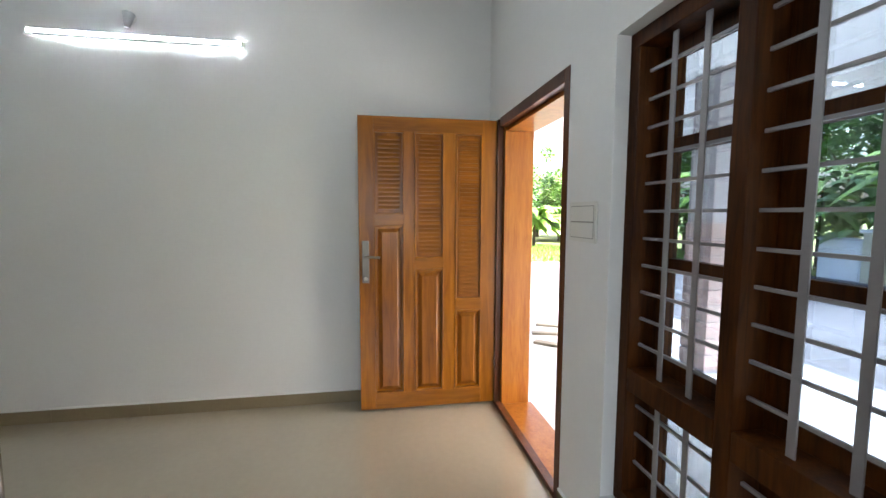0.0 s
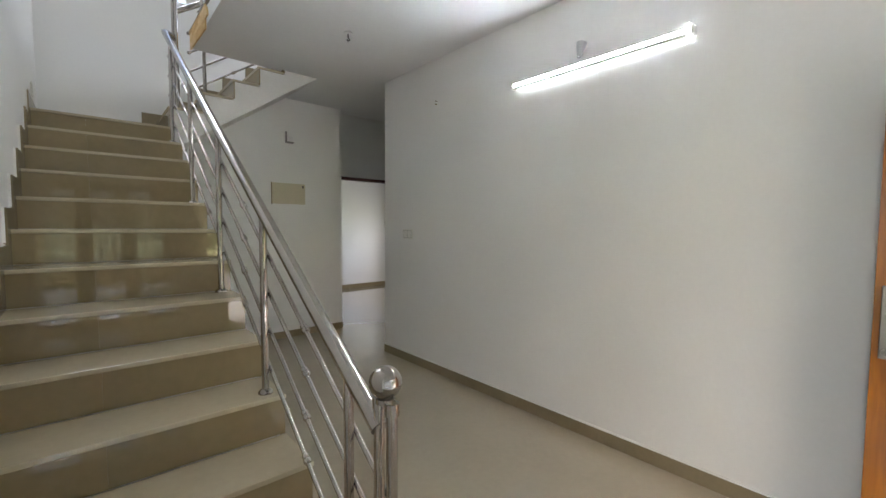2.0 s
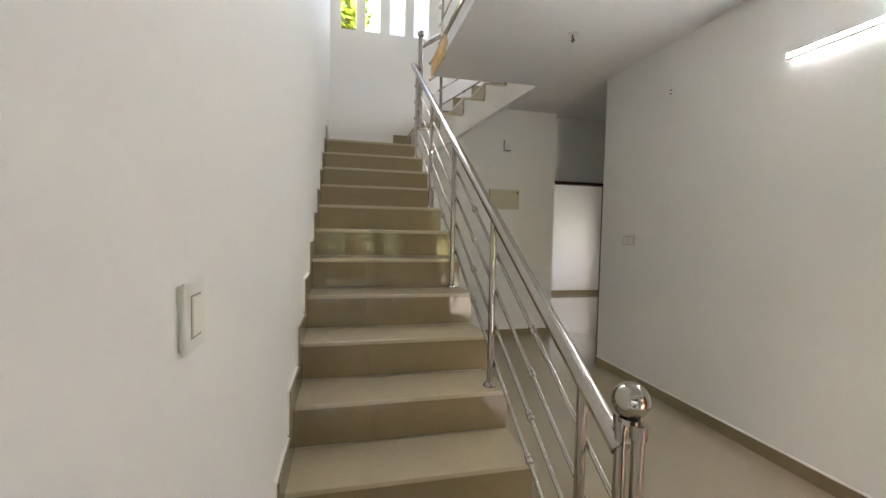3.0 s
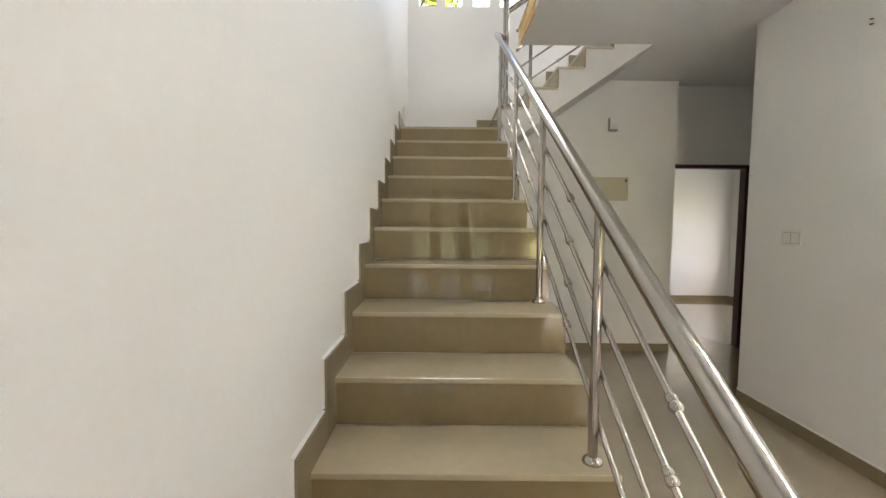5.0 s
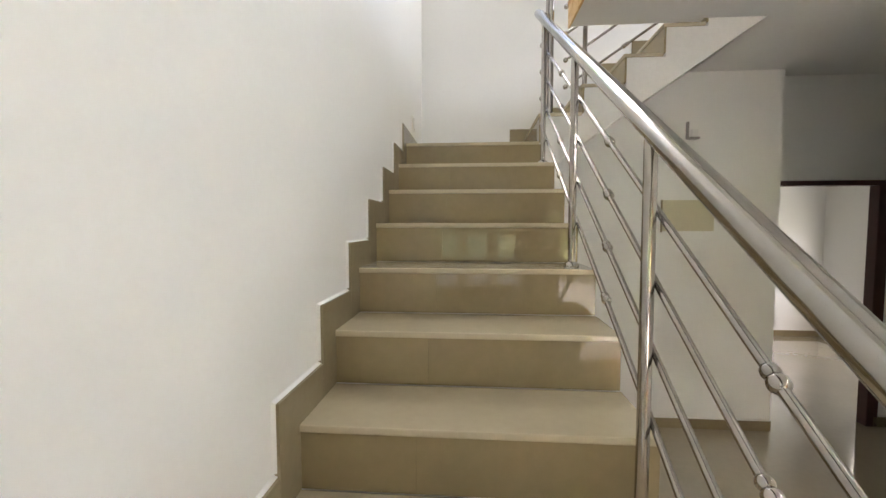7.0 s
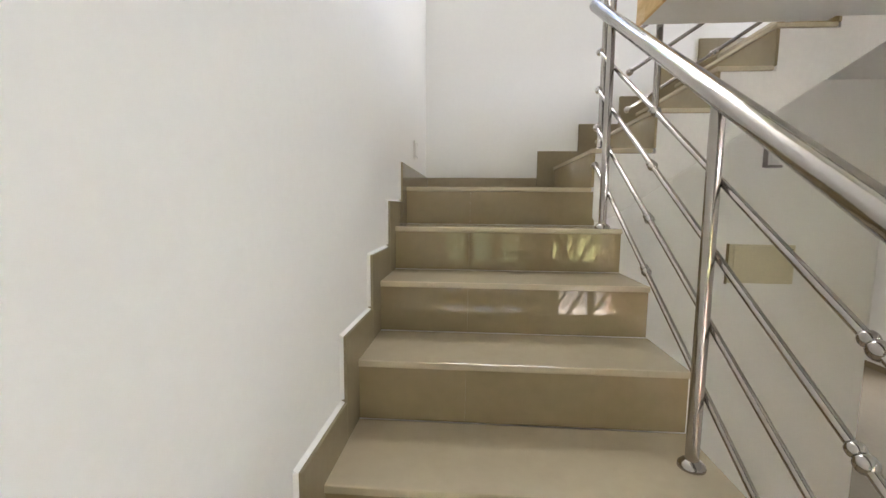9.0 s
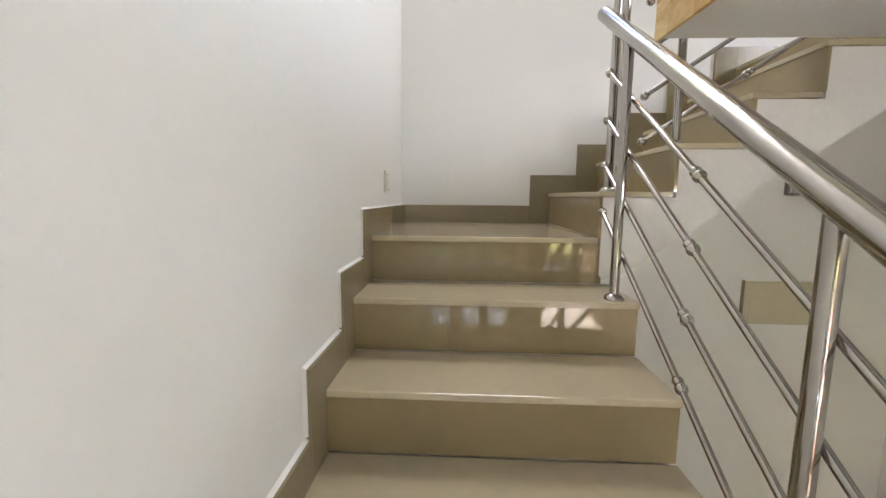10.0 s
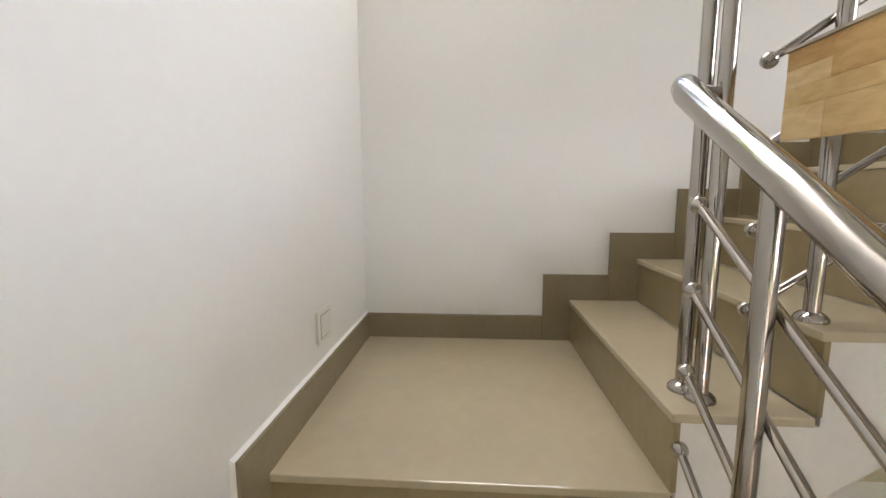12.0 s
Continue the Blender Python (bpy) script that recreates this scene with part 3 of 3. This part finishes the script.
# ---- window ----
win = tagged(thing("window_1", "", ""), "dark varnished wooden window with a grey steel grille and casements", "window", kind="structure")
WX0, WX1, WZ0, WZ1 = WIN
PW = 0.448
WY0, WY1 = YS - 0.155, YS - 0.055
part("frame_head", box(bmesh.new(), WX0, WX1, WY0, WY1, WZ1 - 0.055, WZ1, 0.003), M_WINW, win)
part("window_sill", box(bmesh.new(), WX0, WX1, WY0, WY1, WZ0, WZ0 + 0.055, 0.003), M_WINW, win)
for i in range(5):
    x = WX1 - 0.055 - PW * i
    part("mullion", box(bmesh.new(), max(WX0, x), x + 0.055, WY0, WY1, WZ0 + 0.056, WZ1 - 0.056, 0.003), M_WINW, win)
for i in range(4):
    xr = WX1 - 0.055 - PW * i - 0.001
    xl = xr - PW + 0.057
    part("transom", box(bmesh.new(), xl, xr, WY0, WY1, 0.752, 0.835, 0.003), M_WINW, win)
    for z0, z1, zs in ((0.835, WZ1 - 0.055, (1.2225, 1.635)), (WZ0 + 0.055, 0.752, ())):
        bm = bmesh.new()
        y0, y1 = WY0 - 0.034, WY0 - 0.001
        a, b, c, d = xl - 0.01, xr + 0.01, z0 - 0.01, z1 + 0.01
        box(bm, a, a + 0.068, y0, y1, c, d, 0.002)
        box(bm, b - 0.068, b, y0, y1, c, d, 0.002)
        box(bm, a + 0.068, b - 0.068, y0, y1, c, c + 0.06, 0.002)
        box(bm, a + 0.068, b - 0.068, y0, y1, d - 0.06, d, 0.002)
        levels = [c + 0.06]
        for z in zs:
            box(bm, a + 0.068, b - 0.068, y0, y1, z - 0.024, z + 0.024, 0.002)
            levels += [z - 0.024, z + 0.024]
        levels.append(d - 0.06)
        sash = part("casement", bm, M_WINW, win)
        for e, f in zip(levels[::2], levels[1::2]):
            g = part("pane", box(bmesh.new(), a + 0.066, b - 0.066, (y0 + y1) / 2 - 0.002, (y0 + y1) / 2 + 0.002, e - 0.002, f + 0.002), M_GLASS, sash)
            g.visible_shadow = False
    yb = YS - 0.10
    for z in [0.923 + 0.0975 * k for k in range(11)] + [0.470, 0.580, 0.687]:
        part("grille_bar", box(bmesh.new(), xl - 0.001, xr + 0.001, yb - 0.005, yb + 0.005, z - 0.005, z + 0.005, 0.001), M_GRILL, win)
    for x in (WX1 - 0.055 - PW * i - 0.126, WX1 - 0.055 - PW * i - 0.258):
        part("grille_flat", box(bmesh.new(), x - 0.011, x + 0.011, yb + 0.0065, yb + 0.0115, 0.835, WZ1 - 0.055, 0.001), M_GRILL, win)
        part("grille_flat", box(bmesh.new(), x - 0.011, x + 0.011, yb + 0.0065, yb + 0.0115, WZ0 + 0.055, 0.752, 0.001), M_GRILL, win)

# ---- tube light ----
light = thing("tube_light", "glowing white slim tube light on the white wall", "lamp")
part("batten", box(bmesh.new(), XE - 0.03, XE - 0.001, -3.43, -2.23, 2.500, 2.528, 0.004), M_WPLASTIC, light)
# Two lips added to shape the glow: they screen the wall from the tube.
bm = bmesh.new()
box(bm, XE - 0.0476, XE - 0.0302, -3.45, -2.23, 2.5204, 2.5260)
box(bm, XE - 0.0476, XE - 0.0290, -3.45, -2.23, 2.4945, 2.4999)
part("light_blocking_lip", bm, M_WPLASTIC, light)
bm = bmesh.new()
prism(bm, [(XE - 0.0301, 2.5203)] + [(XE - 0.046 - 0.0025 * math.sin(math.pi * i / 10), 2.510 + 0.0099 * math.cos(math.pi * i / 10)) for i in range(11)] + [(XE - 0.0301, 2.5001)], "y", -3.45, -2.23)
part("tube", bm, M_TUBE, light, smooth=True)
for y in (-3.47, -2.23):
    part("end_cap", box(bmesh.new(), XE - 0.05, XE - 0.001, y, y + 0.02, 2.488, 2.532, 0.003), M_WPLASTIC, light)

holder = thing("bulb_holder", "empty grey angled bulb holder above the tube light", "lamp holder")
part("rose", tube(bmesh.new(), (XE - 0.001, -2.785, 2.64), (XE - 0.016, -2.785, 2.64), 0.036, 20, 0.030), M_PLASTIC, holder, smooth=True)
part("socket", tube(bmesh.new(), (XE - 0.020, -2.785, 2.655), (XE - 0.050, -2.785, 2.560), 0.036, 20, 0.013), M_HOLDER, holder, smooth=True)

hook = thing("ceiling_hook_box", "small round ceiling box with a dark hook", "ceiling box")
part("box_cover", tube(bmesh.new(), (1.962, -1.18, ZC), (1.962, -1.18, ZC - 0.012), 0.036, 20), M_WPLASTIC, hook, smooth=True)
part("hook", sweep(bmesh.new(), [(1.962, -1.18, ZC - 0.01), (1.962, -1.18, ZC - 0.04), (1.975, -1.18, ZC - 0.055), (1.962, -1.18, ZC - 0.068), (1.950, -1.18, ZC - 0.055)], 0.006, 8),
     M_BLACK, hook, smooth=True)

db = thing("distribution_board", "yellowed cream flush distribution board on the hall wall", "fuse box")
part("back_box", box(bmesh.new(), 2.035, 2.448, YN - 0.022, YN, 1.700, 1.958, 0.003), M_DB, db)
part("door", box(bmesh.new(), 2.060, 2.440, YN - 0.030, YN - 0.0225, 1.708, 1.950, 0.004), M_DB, db)
part("latch", box(bmesh.new(), 2.405, 2.425, YN - 0.036, YN - 0.0305, 1.905, 1.935, 0.002), M_BLACK, db)
part("edge_strip", box(bmesh.new(), 2.026, 2.034, YN - 0.020, YN, 1.690, 1.962, 0.001), M_SKIRT, db)

br = thing("wall_bracket", "small dark L-shaped bracket on the hall wall", "bracket")
part("upright", box(bmesh.new(), 2.208, 2.222, YN - 0.030, YN, 2.462, 2.600, 0.002), M_GRILL, br)
part("foot", box(bmesh.new(), 2.223, 2.300, YN - 0.050, YN, 2.458, 2.474, 0.002), M_GRILL, br)
part("face", box(bmesh.new(), 2.250, 2.300, YN - 0.020, YN, 2.476, 2.540, 0.003), M_WPLASTIC, br)


def switch(label, wall_axis, face, side, u0, u1, z0, z1, cols, rows, m=0.016):
    """A switch plate that stands out of a wall by 2 cm, with its rockers."""
    sw = thing("wall_switch", label, "switch")

    def slab(name, a, b, c, d, n0, n1, m, e, parent):
        lo, hi = sorted((face + side * n0, face + side * n1))
        args = (lo, hi, a, b) if wall_axis == "x" else (a, b, lo, hi)
        return part(name, box(bmesh.new(), *args, c, d, e), m, parent)
    slab("back_box", u0 + 0.004, u1 - 0.004, z0 + 0.004, z1 - 0.004, 0.0, 0.006, M_PLASTIC, 0.001, sw)
    plate = slab("plate", u0, u1, z0, z1, 0.0065, 0.011, M_PLASTIC, 0.002, sw)
    w, h = (u1 - u0 - 2 * m) / cols, (z1 - z0 - 2 * m) / rows
    for i in range(cols):
        for j in range(rows):
            slab("rocker", u0 + m + w * i + 0.003, u0 + m + w * (i + 1) - 0.003, z0 + m + h * j + 0.003, z0 + m + h * (j + 1) - 0.003,
                 0.0105, 0.0135, M_PLASTIC, 0.002, plate)
            slab("rocker_gap", u0 + m + w * i, u0 + m + w * (i + 1), z0 + m + h * j, z0 + m + h * (j + 1), 0.0095, 0.0116, M_GAP, 0.0, plate)
    return sw


switch("cream square switch plate with one wide rocker on the stair wall", "x", 0.0, 1, -3.645, -3.572, 1.250, 1.345, 1, 1, 0.018)
switch("cream plate with two rows of switches between door and window", "y", YS, 1, 1.285, 1.505, 1.285, 1.450, 1, 2)
switch("small cream switch plate on the white hall wall", "x", XE, -1, -0.905, -0.735, 1.295, 1.405, 2, 1)
switch("small white switch plate above the stair landing", "x", 0.0, 1, 0.335, 0.445, 2.450, 2.555, 1, 1)

inner = tagged(thing("door_frame_inner", "", ""), "dark red-brown painted frame of an inner doorway", "door frame", kind="structure")
part("jamb", box(bmesh.new(), 2.981, 3.01, YD - 0.012, YD + 0.08, 0, 2.129, 0.003), M_DARKDOOR, inner)
part("jamb", box(bmesh.new(), 3.865, 3.955, YD - 0.012, YD + 0.08, 0, 2.129, 0.003), M_DARKDOOR, inner)
part("head", box(bmesh.new(), 3.011, 3.864, YD - 0.012, YD + 0.08, 2.085, 2.129, 0.003), M_DARKDOOR, inner)

plug = thing("wall_plug", "tiny pair of dark screw ends in the white wall", "screw")
for dz in (0.0, 0.028):
    part("screw", tube(bmesh.new(), (XE - 0.001, -1.271, 2.589 + dz), (XE - 0.018, -1.271, 2.589 + dz - 0.003), 0.005, 10), M_SKIRT, plug, smooth=True)

# ---- outdoors ----
tagged(part("ground", box(bmesh.new(), -300, 300, -300, YS - 0.232, -0.35, -0.2), M_GRASS), "lush green grass", "ground", kind="structure")
tagged(part("pavement", box(bmesh.new(), -8, 6.6, -8.6, YS - 0.27, -0.199, -0.10, 0.01), M_PORCH), "pale grey tiled porch floor", "pavement", kind="structure")
tagged(part("driveway", box(bmesh.new(), -20, 12.5, -15.5, YS - 0.24, -0.199, -0.16), M_ROAD), "bright dusty driveway", "driveway", kind="structure")
roof = tagged(part("porch_roof", box(bmesh.new(), -6, 6.9, -8.9, YS - 0.232, 2.72, 2.9), M_CEIL), "white painted porch ceiling", "roof", kind="structure")
tagged(part("porch_beam", box(bmesh.new(), -6, 6.9, -8.9, -8.65, 2.45, 2.719), M_WALL), "white porch beam", "beam", kind="structure")
M_COLUMN = mat("pinkish_grey_stone_paint", (0.40, 0.36, 0.365), 0.7, var=0.12, scale=3, fine=40)
for cx in (3.25, -2.5):
    col = thing("porch_column", "square porch column, white above and red-brown clad below", "column")
    part("shaft", box(bmesh.new(), cx - 0.15, cx + 0.15, -7.65, -7.35, -0.10, 2.719, 0.01), M_COLUMN, col)
    for i in range(9):
        z = -0.06 + i * 0.155
        part("cladding_stone", box(bmesh.new(), cx - 0.16, cx + 0.16, -7.66, -7.34, z, z + 0.143, 0.004), M_BRICK, col)


def blades(name, label, spots, n, size, droop, material, seed, category="plant"):
    """Broad arching leaves on short stems, round each spot (x, y, z, spread)."""
    rnd = random.Random(seed)
    th = thing(name, label, category)
    bm, st = bmesh.new(), bmesh.new()
    for x, y, z, spread in spots:
        tube(st, (x, y, -0.2), (x, y, z), 0.09, 8, 0.05)
        for k in range(n):
            a, up = rnd.uniform(0, 2 * math.pi), rnd.uniform(0.2, 1.0)
            L, W = size * rnd.uniform(0.6, 1.2), size * rnd.uniform(0.10, 0.2)
            d = Vector((math.cos(a), math.sin(a), 0))
            side = Vector((-d.y, d.x, 0))
            base = Vector((x, y, z)) + d * spread * rnd.random() + Vector((0, 0, rnd.uniform(-0.5, 0.4) * spread))
            rows = []
            for i in range(6):
                t = i / 5
                c = base + d * (L * t) + Vector((0, 0, L * (up * t - droop * t * t)))
                w = W * math.sin(math.pi * min(1, t * 0.93 + 0.07)) + 0.01
                rows.append([bm.verts.new(c - side * w - Vector((0, 0, w * 0.4))), bm.verts.new(c), bm.verts.new(c + side * w - Vector((0, 0, w * 0.4)))])
            for p, q in zip(rows, rows[1:]):
                for j in (0, 1):
                    bm.faces.new((p[j], p[j + 1], q[j + 1], q[j]))
    part("stems", st, M_TRUNK, th)
    part("leaves", bm, material, th)
    return th


def tree(x, y, h, r, seed, material, label, name="garden_tree"):
    rnd = random.Random(seed)
    th = thing(name, label, "tree")
    tr = bmesh.new()
    tube(tr, (x, y, -0.2), (x + 0.1, y, h * 0.6), 0.14, 10, 0.08)
    for k in range(7):
        a = rnd.uniform(0, 6.28)
        tube(tr, (x + 0.1, y, h * rnd.uniform(0.4, 0.6)), (x + r * 0.7 * math.cos(a), y + r * 0.7 * math.sin(a), h * rnd.uniform(0.7, 1.0)), 0.05, 7, 0.015)
    part("trunk", tr, M_TRUNK, th)
    bm = bmesh.new()
    clumps = [(x + rnd.gauss(0, r * 0.5), y + rnd.gauss(0, r * 0.5), h + rnd.gauss(0, r * 0.42), r * rnd.uniform(0.2, 0.42)) for _ in range(26)]
    for cx, cy, cz, cr in clumps:
        for k in range(130):
            v = Vector((rnd.gauss(0, 1), rnd.gauss(0, 1), rnd.gauss(0, 1))).normalized() * cr * rnd.uniform(0.5, 1.1)
            c = Vector((cx, cy, cz)) + v
            a = Vector((rnd.gauss(0, 1), rnd.gauss(0, 1), rnd.gauss(0, 0.6))).normalized()
            b = a.orthogonal().normalized()
            L = rnd.uniform(0.09, 0.19)
            bm.faces.new([bm.verts.new(c - a * L), bm.verts.new(c + b * L * 0.4), bm.verts.new(c + a * L), bm.verts.new(c - b * L * 0.4)])
    part("crown", bm, material, th)
    return th


rnd = random.Random(4)
for i in range(9):
    x, y = 19.5 + rnd.uniform(0, 5), -9.5 - i * 1.4 + rnd.uniform(-0.5, 0.5)
    blades("banana_plant", "bright green banana plant with broad arching leaves at the grass edge", [(x, y, 1.2, 0.7)], 70, 1.5, 0.85, M_LEAF, 20 + i)
for i in range(7):
    blades("garden_shrub", "leafy green shrub beyond the driveway wall", [(4.0 + i * 1.9 + rnd.uniform(-0.4, 0.4), -16.9 + rnd.uniform(-0.6, 0.6), 1.6 + 0.5 * (i % 2), 1.9)],
           (170, 90)[i % 2], (0.75, 1.25)[i % 2], 0.8, M_LEAF if i % 2 else M_DLEAF, 50 + i)
for i in range(9):
    tree(3.0 + i * 2.6 + rnd.uniform(-0.5, 0.5), -20 + rnd.uniform(-1, 1), 4.2 + rnd.uniform(-0.6, 1.4), 2.0, 80 + i, M_DLEAF, "dense dark green tree behind the garden")
for i in range(6):
    tree(27 + rnd.uniform(-1, 2), -21 + i * 2.6, 2.6 + rnd.uniform(-0.5, 1.0), 2.2, 100 + i, (M_LEAF, M_DLEAF)[i % 2], "dense dark green tree behind the grass")
M_LIME = mat("sunlit_lime_leaves", (0.20, 0.26, 0.02), 0.5, var=0.3, scale=2)
tree(-0.5, 5.3, 5.8, 1.5, 140, M_LIME, "yellow-green tree outside the stairwell slots")

bw = thing("boundary_wall", "low white garden wall with a pale coping", "wall")
part("wall", box(bmesh.new(), 7.55, 8.5, -15.6, -15.45, -0.2, 0.80, 0.01), M_WALL, bw)
part("coping", box(bmesh.new(), 7.52, 8.53, -15.63, -15.42, 0.801, 0.86, 0.01), M_PORCH, bw)
gp = thing("gate_pillar", "pale yellow masonry gate pillar with a flat cap", "pillar")
part("shaft", box(bmesh.new(), 7.15, 7.5, -15.7, -15.38, -0.2, 1.0, 0.01), M_DB, gp)
part("cap", box(bmesh.new(), 7.1, 7.55, -15.75, -15.33, 1.001, 1.08, 0.01), M_WALL, gp)
gate = thing("gate", "small black metal gate between the garden walls", "gate")
for i in range(8):
    part("gate_bar", box(bmesh.new(), 9.75 + i * 0.16, 9.79 + i * 0.16, -15.55, -15.51, -0.15, 1.05), M_BLACK, gate)
part("gate_rail", box(bmesh.new(), 9.7, 11.0, -15.56, -15.50, 0.95, 1.0), M_BLACK, gate)
for (x, y, a, L) in ((4.85, -6.70, 62, 0.55), (4.55, -6.45, 75, 0.42), (4.15, -6.28, 50, 0.35)):
    pl = thing("wooden_plank", "short rough brown plank lying on the porch floor", "plank")
    pl.matrix_world = pose(x, y, -0.10, 0, 0, a)
    part("board", box(bmesh.new(), -L / 2, L / 2, -0.05, 0.05, 0.0, 0.03, 0.003), M_SCREED, pl)

rnd = random.Random(9)
bm = bmesh.new()
for i in range(9000):
    x, y = rnd.uniform(12.6, 19), rnd.uniform(-18, -7)
    h, a = rnd.uniform(0.06, 0.2), rnd.uniform(0, 6.28)
    dx, dy = 0.02 * math.cos(a), 0.02 * math.sin(a)
    bm.faces.new([bm.verts.new((x - dx, y - dy, -0.2)), bm.verts.new((x + dx, y + dy, -0.2)),
                  bm.verts.new((x + rnd.uniform(-0.05, 0.05), y + rnd.uniform(-0.05, 0.05), -0.2 + h))])
tagged(part("grass_blades", bm, M_LEAF), "sparse bright grass blades", "grass", kind="stuff")
